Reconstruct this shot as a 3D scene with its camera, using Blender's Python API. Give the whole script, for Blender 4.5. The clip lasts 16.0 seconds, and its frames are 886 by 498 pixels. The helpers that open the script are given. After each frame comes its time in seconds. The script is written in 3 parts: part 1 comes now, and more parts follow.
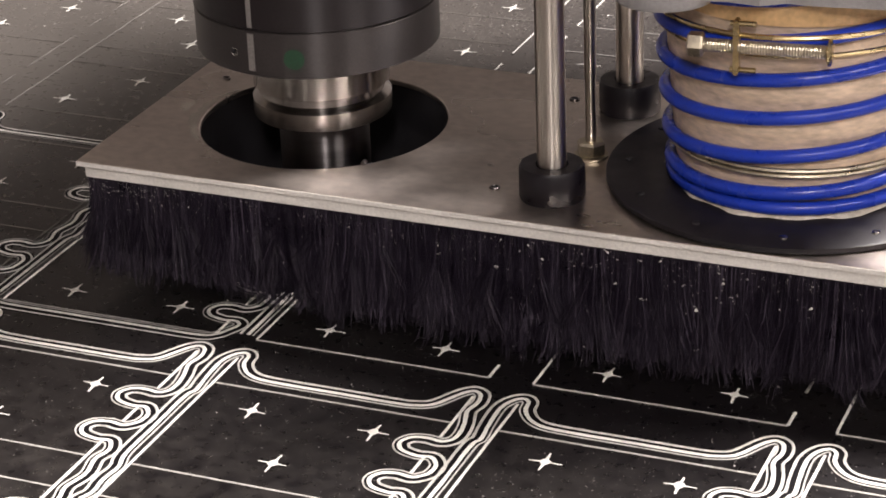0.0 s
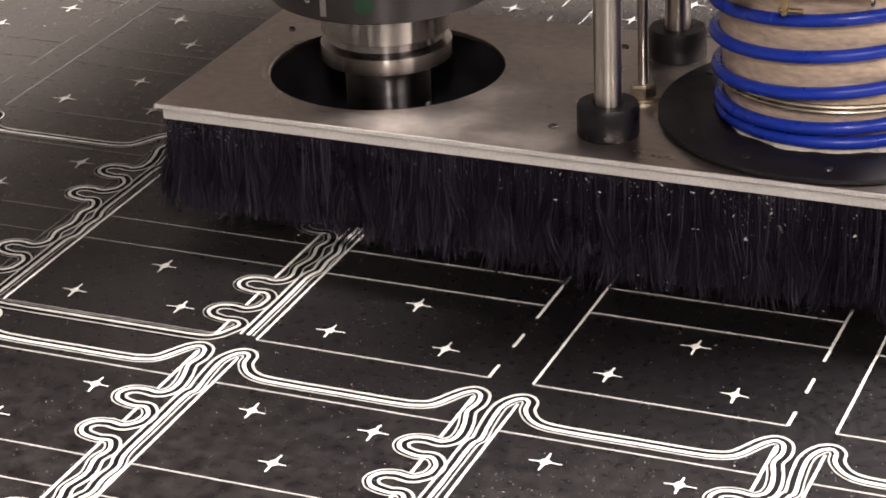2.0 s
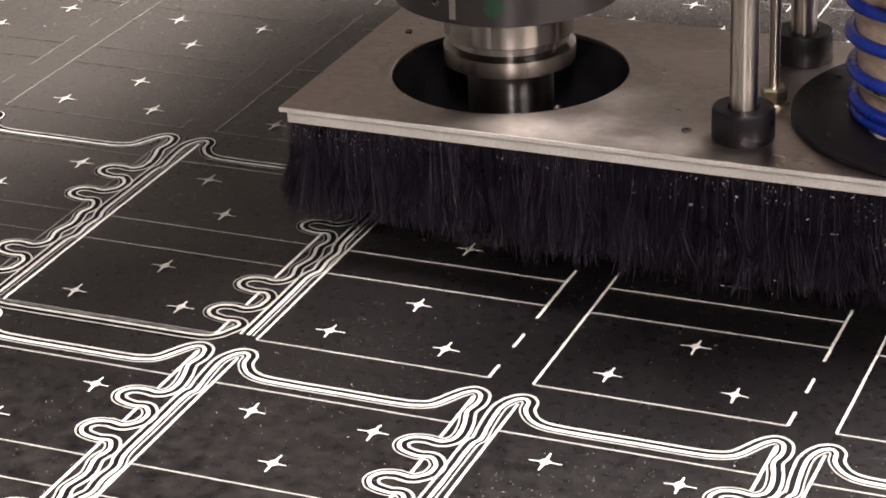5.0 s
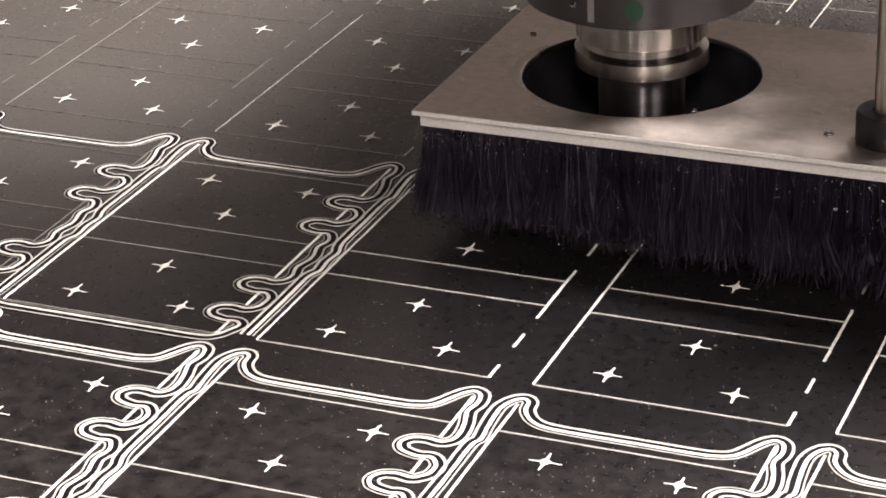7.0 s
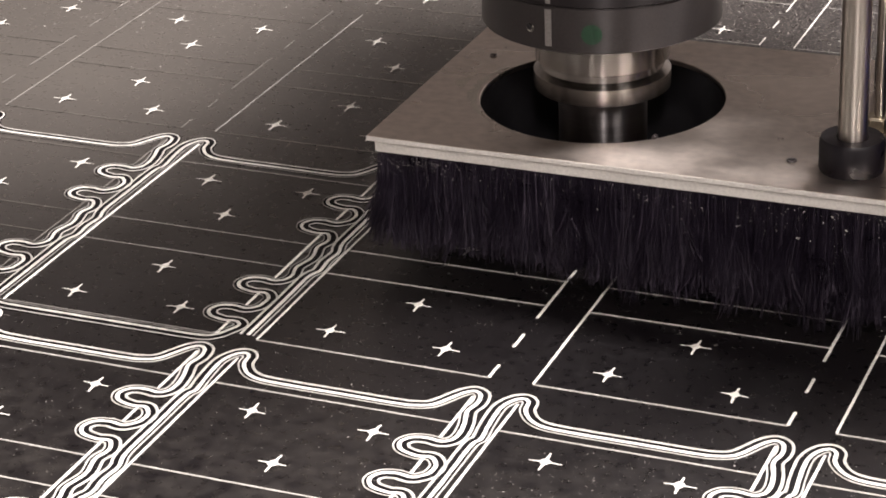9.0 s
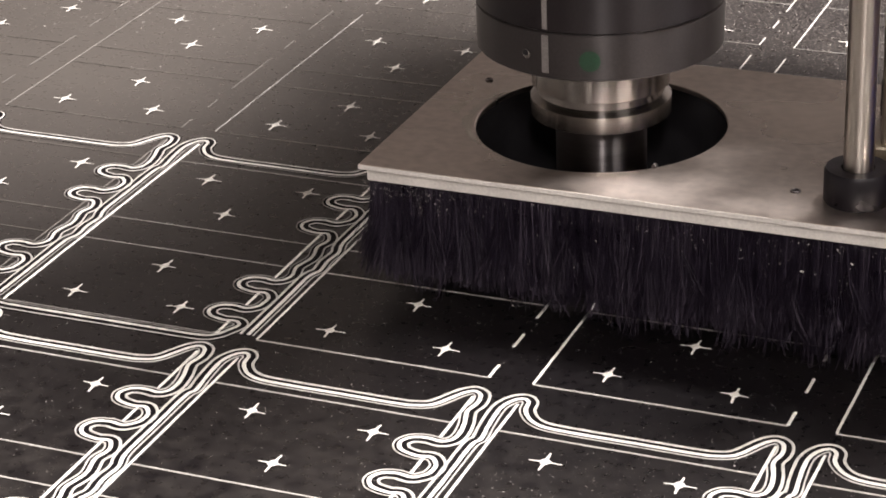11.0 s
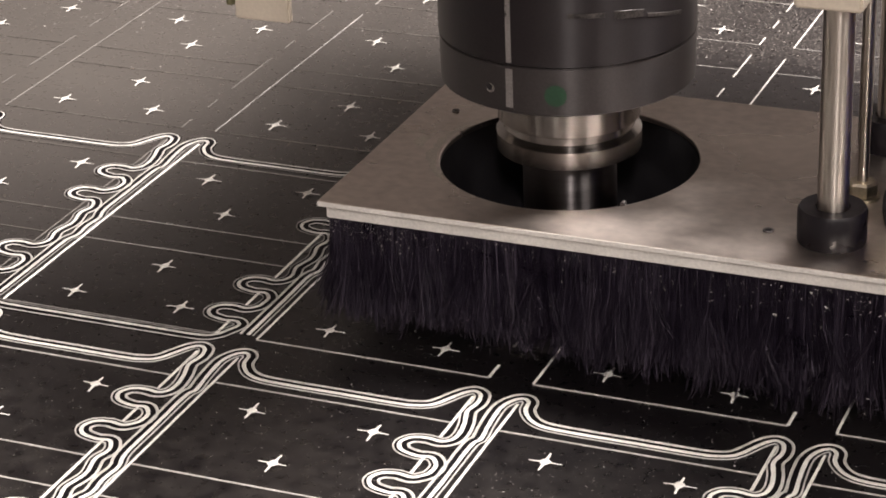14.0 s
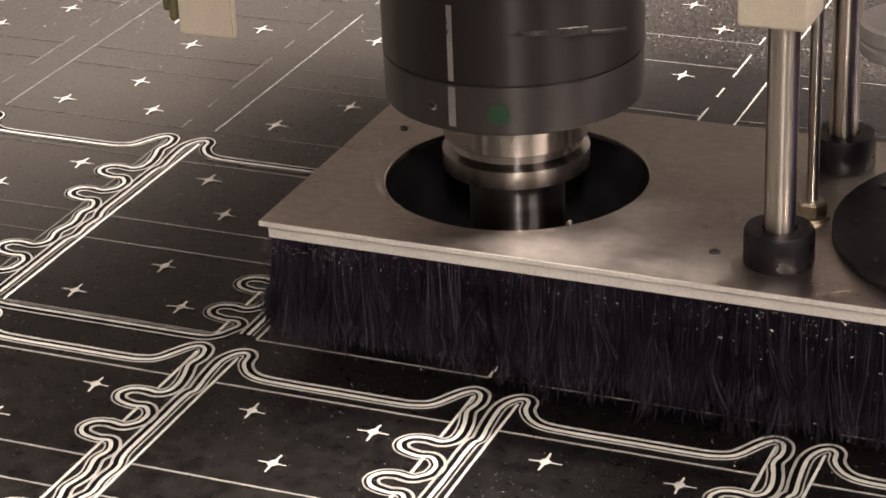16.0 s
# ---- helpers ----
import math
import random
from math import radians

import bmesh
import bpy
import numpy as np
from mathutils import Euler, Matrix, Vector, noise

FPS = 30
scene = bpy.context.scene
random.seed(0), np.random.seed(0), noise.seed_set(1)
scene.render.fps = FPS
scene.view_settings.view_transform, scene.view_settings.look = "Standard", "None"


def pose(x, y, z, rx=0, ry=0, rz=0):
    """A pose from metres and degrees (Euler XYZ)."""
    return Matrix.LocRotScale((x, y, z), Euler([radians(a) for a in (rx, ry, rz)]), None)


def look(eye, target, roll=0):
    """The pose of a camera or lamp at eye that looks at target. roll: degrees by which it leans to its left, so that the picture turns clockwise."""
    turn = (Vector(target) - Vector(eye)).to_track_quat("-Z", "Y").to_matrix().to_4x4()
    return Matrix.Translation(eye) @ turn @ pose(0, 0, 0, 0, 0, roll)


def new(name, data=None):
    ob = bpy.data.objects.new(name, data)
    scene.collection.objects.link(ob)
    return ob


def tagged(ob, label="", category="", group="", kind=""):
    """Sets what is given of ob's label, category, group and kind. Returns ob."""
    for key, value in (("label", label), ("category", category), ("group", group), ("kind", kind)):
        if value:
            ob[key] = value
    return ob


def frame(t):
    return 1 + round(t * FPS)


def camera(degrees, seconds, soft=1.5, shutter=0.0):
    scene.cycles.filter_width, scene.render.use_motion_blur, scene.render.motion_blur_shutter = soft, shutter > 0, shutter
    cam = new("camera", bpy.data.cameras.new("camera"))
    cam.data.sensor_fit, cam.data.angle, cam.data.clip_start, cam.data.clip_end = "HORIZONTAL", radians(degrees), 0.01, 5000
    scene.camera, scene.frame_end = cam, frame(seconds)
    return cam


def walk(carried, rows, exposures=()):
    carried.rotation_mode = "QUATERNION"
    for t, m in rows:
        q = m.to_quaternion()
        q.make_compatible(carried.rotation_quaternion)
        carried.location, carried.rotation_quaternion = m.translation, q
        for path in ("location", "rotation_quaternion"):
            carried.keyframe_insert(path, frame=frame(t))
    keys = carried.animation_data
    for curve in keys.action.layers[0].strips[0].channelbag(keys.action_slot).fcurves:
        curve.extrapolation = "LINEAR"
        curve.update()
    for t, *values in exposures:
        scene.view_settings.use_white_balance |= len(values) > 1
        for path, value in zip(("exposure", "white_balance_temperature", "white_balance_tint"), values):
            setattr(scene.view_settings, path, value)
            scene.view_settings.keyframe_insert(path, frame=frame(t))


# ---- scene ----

U = 0.18            # metres from one nest column to the next
ROW = 1.6228 * U    # metres from one nest row to the next

# ---------------------------------------------------------------- camera
cam = camera(20.94, 16.0, soft=1.75)
STAND = pose(0.58689, -0.88201, 0.66703, 64.8735, 2.0971, 22.4609)
walk(cam, [(0.0, STAND), (16.0, STAND)], [(0.0, 0.98, 6500, 10), (1.2, 0.88, 6500, 10), (3.0, 0.95, 6500, 10), (7.0, 0.88, 6500, 10), (9.2, 0.94, 6500, 10), (13.0, 0.98, 6500, 10), (14.5, 0.94, 6700, 10), (16.0, 0.92, 7000, 10)])

# ---------------------------------------------------------------- world and lights
world = bpy.data.worlds.new("hall_air")
scene.world = world
world.use_nodes = True
world.node_tree.nodes["Background"].inputs["Color"].default_value = (0.9, 0.85, 0.78, 1)
world.node_tree.nodes["Background"].inputs["Strength"].default_value = 0.004


def ceiling_light(name, eye, target, sx, sy, watts, colour):
    data = bpy.data.lights.new(name, "AREA")
    data.shape, data.size, data.size_y, data.energy, data.color = "RECTANGLE", sx, sy, watts, colour
    ob = new(name, data)
    ob.matrix_world = look(eye, target)
    return ob


WARM = (1.0, 0.91, 0.88)
ceiling_light("tube_light", (1.5, -3.1, 2.9), (0.1, 0.3, 0.0), 0.22, 1.2, 72, WARM)
ceiling_light("tube_light", (3.15, -1.75, 2.9), (0.1, 0.3, 0.0), 0.06, 1.4, 26, WARM)
ceiling_light("tube_light", (3.5, -1.15, 2.9), (0.1, 0.3, 0.0), 0.06, 1.4, 26, WARM)
ceiling_light("tube_light", (1.25, 1.75, 2.9), (1.2, 1.7, 0.0), 1.3, 0.9, 262, WARM)


# ---------------------------------------------------------------- materials
def mat(name, colour, rough=0.5, metal=0.0, vary=0.25, scale=60.0, fine=600.0, bump=0.15, depth=0.0004, stretch=(1, 1, 1), rough_vary=0.15, spec=0.5, aniso=0.0):
    """Principled material with coarse and fine variation of colour, gloss and relief."""
    m = bpy.data.materials.new(name)
    m.use_nodes = True
    nt = m.node_tree
    bsdf = nt.nodes["Principled BSDF"]
    tex = nt.nodes.new("ShaderNodeTexCoord")
    mapping = nt.nodes.new("ShaderNodeMapping")
    mapping.inputs["Scale"].default_value = stretch
    nt.links.new(tex.outputs["Object"], mapping.inputs["Vector"])
    big, small = nt.nodes.new("ShaderNodeTexNoise"), nt.nodes.new("ShaderNodeTexNoise")
    big.inputs["Scale"].default_value, small.inputs["Scale"].default_value = scale, fine
    big.inputs["Detail"].default_value = 5
    for n in (big, small):
        nt.links.new(mapping.outputs["Vector"], n.inputs["Vector"])
    mix = nt.nodes.new("ShaderNodeMath")
    mix.operation = "ADD"
    nt.links.new(big.outputs["Fac"], mix.inputs[0])
    nt.links.new(small.outputs["Fac"], mix.inputs[1])
    ramp = nt.nodes.new("ShaderNodeMapRange")
    ramp.inputs["From Min"].default_value, ramp.inputs["From Max"].default_value = 0.7, 1.3
    ramp.inputs["To Min"].default_value, ramp.inputs["To Max"].default_value = 1 - vary, 1 + vary
    nt.links.new(mix.outputs[0], ramp.inputs["Value"])
    col = nt.nodes.new("ShaderNodeVectorMath")
    col.operation = "SCALE"
    col.inputs[0].default_value = colour
    nt.links.new(ramp.outputs["Result"], col.inputs["Scale"])
    nt.links.new(col.outputs["Vector"], bsdf.inputs["Base Color"])
    rr = nt.nodes.new("ShaderNodeMapRange")
    rr.inputs["From Min"].default_value, rr.inputs["From Max"].default_value = 0.3, 0.7
    rr.inputs["To Min"].default_value, rr.inputs["To Max"].default_value = max(rough - rough_vary, 0.03), min(rough + rough_vary, 1)
    nt.links.new(big.outputs["Fac"], rr.inputs["Value"])
    nt.links.new(rr.outputs["Result"], bsdf.inputs["Roughness"])
    bsdf.inputs["Metallic"].default_value = metal
    bsdf.inputs["Specular IOR Level"].default_value = spec
    if aniso:
        tangent = nt.nodes.new("ShaderNodeTangent")
        tangent.direction_type, tangent.axis = "RADIAL", "Z"
        nt.links.new(tangent.outputs["Tangent"], bsdf.inputs["Tangent"])
        bsdf.inputs["Anisotropic"].default_value, bsdf.inputs["Anisotropic Rotation"].default_value = aniso, 0.25
    if bump:
        b = nt.nodes.new("ShaderNodeBump")
        b.inputs["Strength"].default_value, b.inputs["Distance"].default_value = bump, depth
        nt.links.new(small.outputs["Fac"], b.inputs["Height"])
        nt.links.new(b.outputs["Normal"], bsdf.inputs["Normal"])
    return m


def sheet_material():
    """Black plastic with single specks and pale cutting dust; the paler far left also has sheen put into its colour."""
    m = mat("black_plastic", (0.0046, 0.0037, 0.0046), 0.30, 0, 0.4, 150, 1300, 0.25, 0.0003, rough_vary=0.05)
    nt = m.node_tree
    bsdf = nt.nodes["Principled BSDF"]
    base = bsdf.inputs["Base Color"].links[0].from_socket
    tex = nt.nodes.new("ShaderNodeTexCoord")
    specks = nt.nodes.new("ShaderNodeTexNoise")
    specks.inputs["Scale"].default_value, specks.inputs["Detail"].default_value = 520, 2
    patch = nt.nodes.new("ShaderNodeTexNoise")
    patch.inputs["Scale"].default_value, patch.inputs["Detail"].default_value = 5, 6
    split = nt.nodes.new("ShaderNodeSeparateXYZ")
    for a in (specks.inputs["Vector"], patch.inputs["Vector"], split.inputs[0]):
        nt.links.new(tex.outputs["Object"], a)

    def ranged(socket, lo, hi, to_lo, to_hi):
        r = nt.nodes.new("ShaderNodeMapRange")
        for key, v in (("From Min", lo), ("From Max", hi), ("To Min", to_lo), ("To Max", to_hi)):
            r.inputs[key].default_value = v
        nt.links.new(socket, r.inputs["Value"])
        return r.outputs["Result"]

    def maths(op, a, b):
        n = nt.nodes.new("ShaderNodeMath")
        n.operation = op
        for i, v in enumerate((a, b)):
            if isinstance(v, float):
                n.inputs[i].default_value = v
            else:
                nt.links.new(v, n.inputs[i])
        return n.outputs[0]
    # Grows towards the far left: dust and reflected sheen put into one colour.
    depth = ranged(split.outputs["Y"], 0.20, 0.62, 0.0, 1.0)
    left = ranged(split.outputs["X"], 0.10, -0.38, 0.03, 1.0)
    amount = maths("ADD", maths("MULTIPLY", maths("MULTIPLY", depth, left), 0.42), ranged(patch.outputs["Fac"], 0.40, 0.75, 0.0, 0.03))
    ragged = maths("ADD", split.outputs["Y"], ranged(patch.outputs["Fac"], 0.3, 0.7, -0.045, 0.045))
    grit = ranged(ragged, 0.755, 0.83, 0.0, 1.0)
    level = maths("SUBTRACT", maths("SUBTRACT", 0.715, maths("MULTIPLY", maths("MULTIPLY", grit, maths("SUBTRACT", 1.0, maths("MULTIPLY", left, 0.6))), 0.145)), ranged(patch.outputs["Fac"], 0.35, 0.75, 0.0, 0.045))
    over = maths("MULTIPLY", maths("SUBTRACT", specks.outputs["Fac"], level), 14.0)
    dots = nt.nodes.new("ShaderNodeClamp")
    nt.links.new(over, dots.inputs["Value"])
    mottle = nt.nodes.new("ShaderNodeTexNoise")
    mottle.inputs["Scale"].default_value, mottle.inputs["Detail"].default_value = 240, 4
    nt.links.new(tex.outputs["Object"], mottle.inputs["Vector"])
    blotch = nt.nodes.new("ShaderNodeTexNoise")
    blotch.inputs["Scale"].default_value, blotch.inputs["Detail"].default_value = 70, 8
    nt.links.new(tex.outputs["Object"], blotch.inputs["Vector"])
    # Paler near edge: blotchy dust, with some reflected grey put into the colour.
    near_grey = maths("MULTIPLY", ranged(split.outputs["Y"], 0.27, 0.08, 0.0, 1.0), ranged(blotch.outputs["Fac"], 0.36, 0.68, 0.0, 0.045))
    dust_sheen = maths("ADD", maths("ADD", maths("MULTIPLY", amount, 0.36), near_grey), ranged(mottle.outputs["Fac"], 0.45, 0.75, 0.0, 0.005))
    cover = maths("ADD", dust_sheen, maths("MULTIPLY", dots.outputs[0], 0.28))
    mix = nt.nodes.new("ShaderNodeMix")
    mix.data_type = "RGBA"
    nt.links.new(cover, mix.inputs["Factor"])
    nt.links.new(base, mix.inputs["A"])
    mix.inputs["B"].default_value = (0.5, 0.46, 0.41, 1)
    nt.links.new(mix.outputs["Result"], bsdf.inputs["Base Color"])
    return m


M_SHEET = sheet_material()
M_CUT = mat("white_core", (0.86, 0.855, 0.80), 0.7, 0, 0.12, 90, 1500, 0.4, 0.0004)
M_BURR = mat("scored_edge", (0.60, 0.59, 0.55), 0.7, 0, 0.3, 120, 1500, 0.4, 0.0004)
M_CREASE = mat("shallow_score", (0.46, 0.45, 0.42), 0.7, 0, 0.35, 110, 1500, 0.4, 0.0004)
M_FAINT = mat("dusty_score", (0.15, 0.14, 0.126), 0.7, 0, 0.4, 60, 1500, 0.4, 0.0004)
M_STEEL = mat("brushed_stainless", (0.67, 0.605, 0.555), 0.34, 1.0, 0.14, 10, 120, 0.04, 0.0002, (1, 1.3, 1), 0.15)
M_WORN = mat("rubbed_steel", (0.62, 0.58, 0.52), 0.5, 0.9, 0.2, 60, 700, 0.1)
M_EDGE = mat("aluminium_strip", (0.78, 0.75, 0.70), 0.55, 0.2, 0.12, 30, 500, 0.1, 0.0002)
M_CHROME = mat("ground_steel", (0.31, 0.292, 0.276), 0.19, 1.0, 0.03, 20, 400, 0.0, 0.0001, (1, 1, 4), 0.01, 0.5, 1.0)
M_PILLAR = mat("polished_shaft", (0.66, 0.61, 0.55), 0.30, 1.0, 0.04, 20, 400, 0.0, 0.0001, (1, 1, 4), 0.02, 0.5, 0.92)
M_DARKSTEEL = mat("blued_steel", (0.30, 0.28, 0.28), 0.31, 1.0, 0.15, 30, 500, 0.0, 0.0001, (1, 1, 10), 0.03, 0.5, 1.0)
M_BODY = mat("anodised_black", (0.022, 0.018, 0.0195), 0.42, 0.35, 0.18, 25, 700, 0.0, 0.0001, (1, 1, 1), 0.04, 0.5, 0.95)
M_RING = mat("anodised_dark_grey", (0.05, 0.044, 0.0435), 0.44, 0.4, 0.15, 25, 700, 0.0, 0.0001, (1, 1, 1), 0.04, 0.5, 0.95)
M_KEY = mat("worn_grey", (0.30, 0.28, 0.27), 0.4, 0.6, 0.25, 60, 700, 0.0)
M_SCUFF = mat("scuffed_grey", (0.050, 0.044, 0.041), 0.5, 0.2, 0.9, 160, 700, 0.0)
M_RUBBER = mat("black_rubber", (0.0075, 0.006, 0.0085), 0.36, 0, 0.3, 60, 900, 0.25, 0.0002, spec=0.35)
M_FLANGE = mat("black_flange_plastic", (0.0095, 0.0078, 0.0105), 0.48, 0, 0.45, 40, 700, 0.25, 0.0002, spec=0.4)
M_BRISTLE = mat("black_nylon", (0.0132, 0.0098, 0.0172), 0.40, 0, 0.5, 40, 900, 0.0, spec=0.35)
M_TIP = mat("split_bristle_tip", (0.046, 0.036, 0.054), 0.6, 0, 0.5, 60, 900, 0.0)
M_DIM = mat("dim_score", (0.26, 0.25, 0.235), 0.7, 0, 0.35, 90, 1500, 0.4, 0.0004)
# Fresh-cut black for the groove beds, with the recess's shade put into it.
M_FRESH_SHADE = mat("fresh_cut_in_shade", (0.005, 0.004, 0.005), 0.6, 0, 0.4, 80, 1200, 0.3, spec=0.12)
M_LINER = mat("black_lining", (0.010, 0.009, 0.011), 0.6, 0, 0.3, 40, 700, 0.1)
M_BLUE = mat("blue_pvc", (0.012, 0.042, 0.42), 0.32, 0, 0.12, 30, 500, 0.08, 0.0002)
M_SKIRT = mat("dusty_hose_edge", (0.55, 0.50, 0.43), 0.5, 0, 0.25, 60, 400, 0.3, 0.0006)
M_SKIN = mat("dusty_hose_skin", (0.60, 0.465, 0.34), 0.45, 0, 0.28, 30, 130, 0.35, 0.0008, (1, 1, 3))
M_CUFF = mat("amber_hose_cuff", (0.60, 0.39, 0.19), 0.4, 0, 0.2, 40, 300, 0.2, 0.0005)
M_ZINC = mat("pale_zinc", (0.60, 0.54, 0.42), 0.38, 1.0, 0.15, 60, 600, 0.08, 0.0001)
M_BRASS = mat("yellow_zinc", (0.62, 0.50, 0.28), 0.26, 1.0, 0.12, 40, 500, 0.08, 0.0001)
M_CREAM = mat("cream_paint", (0.62, 0.55, 0.45), 0.45, 0, 0.08, 25, 500, 0.1, 0.0002)
M_GREY = mat("grey_casting", (0.33, 0.32, 0.32), 0.45, 0.2, 0.12, 25, 500, 0.15, 0.0003)
M_GREEN = mat("green_paint", (0.011, 0.048, 0.022), 0.5, 0, 0.25, 120, 900, 0.1)
M_OLIVE = mat("olive_tube", (0.16, 0.15, 0.08), 0.4, 0, 0.2, 60, 700, 0.1)
M_CHIP = mat("pale_chip", (0.56, 0.54, 0.51), 0.7, 0, 0.3, 200, 1500, 0.0)
M_TABLE = mat("table_board", (0.30, 0.24, 0.17), 0.7, 0, 0.3, 20, 400, 0.2)
M_FLOOR = mat("hall_floor", (0.20, 0.19, 0.18), 0.6, 0, 0.3, 2, 60, 0.1)
M_WALL = mat("hall_wall", (0.42, 0.39, 0.37), 0.85, 0, 0.08, 1.5, 60, 0.1)


# ---------------------------------------------------------------- mesh helpers
def part(name, bm, material, parent=None, label="", smooth=False):
    me = bpy.data.meshes.new(name)
    bm.normal_update()
    bm.to_mesh(me)
    bm.free()
    me.materials.append(material)
    if smooth:
        for p in me.polygons:
            p.use_smooth = True
        me.set_sharp_from_angle(angle=radians(40))
    ob = new(name, me)
    ob.parent = parent
    if label:
        tagged(ob, label)
    return ob


def box(x0, x1, y0, y1, z0, z1, bevel=0.0, segments=2):
    bm = bmesh.new()
    bmesh.ops.create_cube(bm, size=1, matrix=Matrix.Translation(((x0 + x1) / 2, (y0 + y1) / 2, (z0 + z1) / 2)) @ Matrix.Diagonal((x1 - x0, y1 - y0, z1 - z0, 1)))
    if bevel:
        bmesh.ops.bevel(bm, geom=bm.edges[:], offset=bevel, segments=segments, affect="EDGES")
    return bm


def lathe(profile, cx=0, cy=0, n=64, bm=None, closed=False):
    """Turned body from (radius, z) pairs, round a vertical axis."""
    bm = bm or bmesh.new()
    rings = []
    for r, z in profile:
        rings.append([bm.verts.new((cx + r * math.cos(2 * math.pi * k / n), cy + r * math.sin(2 * math.pi * k / n), z)) for k in range(n)])
    pairs = list(zip(rings, rings[1:])) + ([(rings[-1], rings[0])] if closed else [])
    for a, b in pairs:
        for k in range(n):
            bm.faces.new((a[k], a[(k + 1) % n], b[(k + 1) % n], b[k]))
    if not closed:
        if profile[0][0] > 1e-6:
            bm.faces.new(rings[0][::-1])
        if profile[-1][0] > 1e-6:
            bm.faces.new(rings[-1])
    bmesh.ops.recalc_face_normals(bm, faces=bm.faces[:])
    return bm


def tube(points, radius, n=10, bm=None, closed=False):
    """Round bar along a line of points."""
    bm = bm or bmesh.new()
    pts = [Vector(p) for p in points]
    rings = []
    for i, p in enumerate(pts):
        a = pts[i - 1] if (i or closed) else p
        b = pts[(i + 1) % len(pts)] if (i + 1 < len(pts) or closed) else p
        t = (b - a).normalized()
        side = t.cross(Vector((0, 0, 1)))
        side = side.normalized() if side.length > 1e-4 else Vector((1, 0, 0))
        up = side.cross(t).normalized()
        rings.append([bm.verts.new(p + radius * (math.cos(2 * math.pi * k / n) * side + math.sin(2 * math.pi * k / n) * up)) for k in range(n)])
    for a, b in list(zip(rings, rings[1:])) + ([(rings[-1], rings[0])] if closed else []):
        for k in range(n):
            bm.faces.new((a[k], a[(k + 1) % n], b[(k + 1) % n], b[k]))
    if not closed:
        bm.faces.new(rings[0][::-1])
        bm.faces.new(rings[-1])
    bmesh.ops.recalc_face_normals(bm, faces=bm.faces[:])
    return bm


def spline(points, steps=5, closed=True):
    """Smooth line through the points."""
    n, out = len(points), []
    for i in range(n if closed else n - 1):
        if closed:
            p = [Vector(points[(i + k) % n]) for k in (-1, 0, 1, 2)]
        else:
            p = [Vector(points[min(max(i + k, 0), n - 1)]) for k in (-1, 0, 1, 2)]
        for s in range(steps):
            t = s / steps
            out.append(0.5 * ((2 * p[1]) + (p[2] - p[0]) * t + (2 * p[0] - 5 * p[1] + 4 * p[2] - p[3]) * t * t + (3 * p[1] - p[0] - 3 * p[2] + p[3]) * t ** 3))
    if not closed:
        out.append(Vector(points[-1]))
    return out


def shifted(line, d, closed=True):
    """The line moved sideways by d, to its left."""
    n, out = len(line), []
    for i, p in enumerate(line):
        a = line[i - 1] if (i or closed) else p
        b = line[(i + 1) % n] if (i + 1 < n or closed) else p
        t = (b - a).normalized()
        q = p + d * Vector((-t.y, t.x))
        if min((q - o).length_squared for o in line) > (0.94 * d) ** 2:
            out.append(q)
    return out


def groove(line, width, z, closed=False, ragged=0.12, seed=1):
    """A scored line: pale floor between two low burrs of thrown-up plastic."""
    bm, rng, rows = bmesh.new(), random.Random(seed), []
    n = len(line)
    for i, p in enumerate(line):
        a = line[i - 1] if (i or closed) else p
        b = line[(i + 1) % n] if (i + 1 < n or closed) else p
        t = (b - a).normalized()
        side = Vector((-t.y, t.x))
        row = []
        for s, h in ((-1, 0.0), (-0.72, 0.0003), (0, 0.00005), (0.72, 0.0003), (1, 0.0)):
            h *= min(1.0, 0.004 / width) if width > 0.004 else 1.0
            w = s * width / 2 * (1 + (rng.uniform(-ragged, ragged) if abs(s) > 0.5 else 0))
            q = p + side * w
            row.append(bm.verts.new((q.x, q.y, z + h)))
        rows.append(row)
    for a, b in list(zip(rows, rows[1:])) + ([(rows[-1], rows[0])] if closed else []):
        for k in range(4):
            bm.faces.new((a[k], b[k], b[k + 1], a[k + 1]))
    bmesh.ops.recalc_face_normals(bm, faces=bm.faces[:])
    if sum(f.normal.z for f in bm.faces) < 0:
        bmesh.ops.reverse_faces(bm, faces=bm.faces[:])
    return bm


def straight(x0, y0, x1, y1, step=0.006):
    n = max(2, int(math.hypot(x1 - x0, y1 - y0) / step))
    return [Vector((x0 + (x1 - x0) * k / n, y0 + (y1 - y0) * k / n)) for k in range(n + 1)]


# ---------------------------------------------------------------- hall, table, sheet
for name, dims in (("floor", (-5, 5, -4, 6, -1.0, -0.9)), ("wall_north", (-5, 5, 6, 6.15, -0.9, 3.0)), ("wall_south", (-5, 5, -4.15, -4, -0.9, 3.0)),
                   ("wall_east", (5, 5.15, -4, 6, -0.9, 3.0)), ("wall_west", (-5.15, -5, -4, 6, -0.9, 3.0)), ("ceiling", (-5, 5, -4, 6, 3.0, 3.1))):
    ob = part(name, box(*dims), M_FLOOR if name == "floor" else M_WALL)
    tagged(ob, {"floor": "grey concrete workshop floor", "ceiling": "pale workshop ceiling"}.get(name, "plain beige workshop wall"), name.split("_")[0], kind="structure")

table = new("machine_table")
tagged(table, "flat wooden spoil board on the router table", "table")
part("spoil_board", box(-1.35, 1.55, -0.45, 2.0, -0.04, -0.0152, 0.002), M_TABLE, table)
part("base", box(-1.30, 1.50, -0.40, 1.95, -0.9, -0.0402), M_GREY, table)

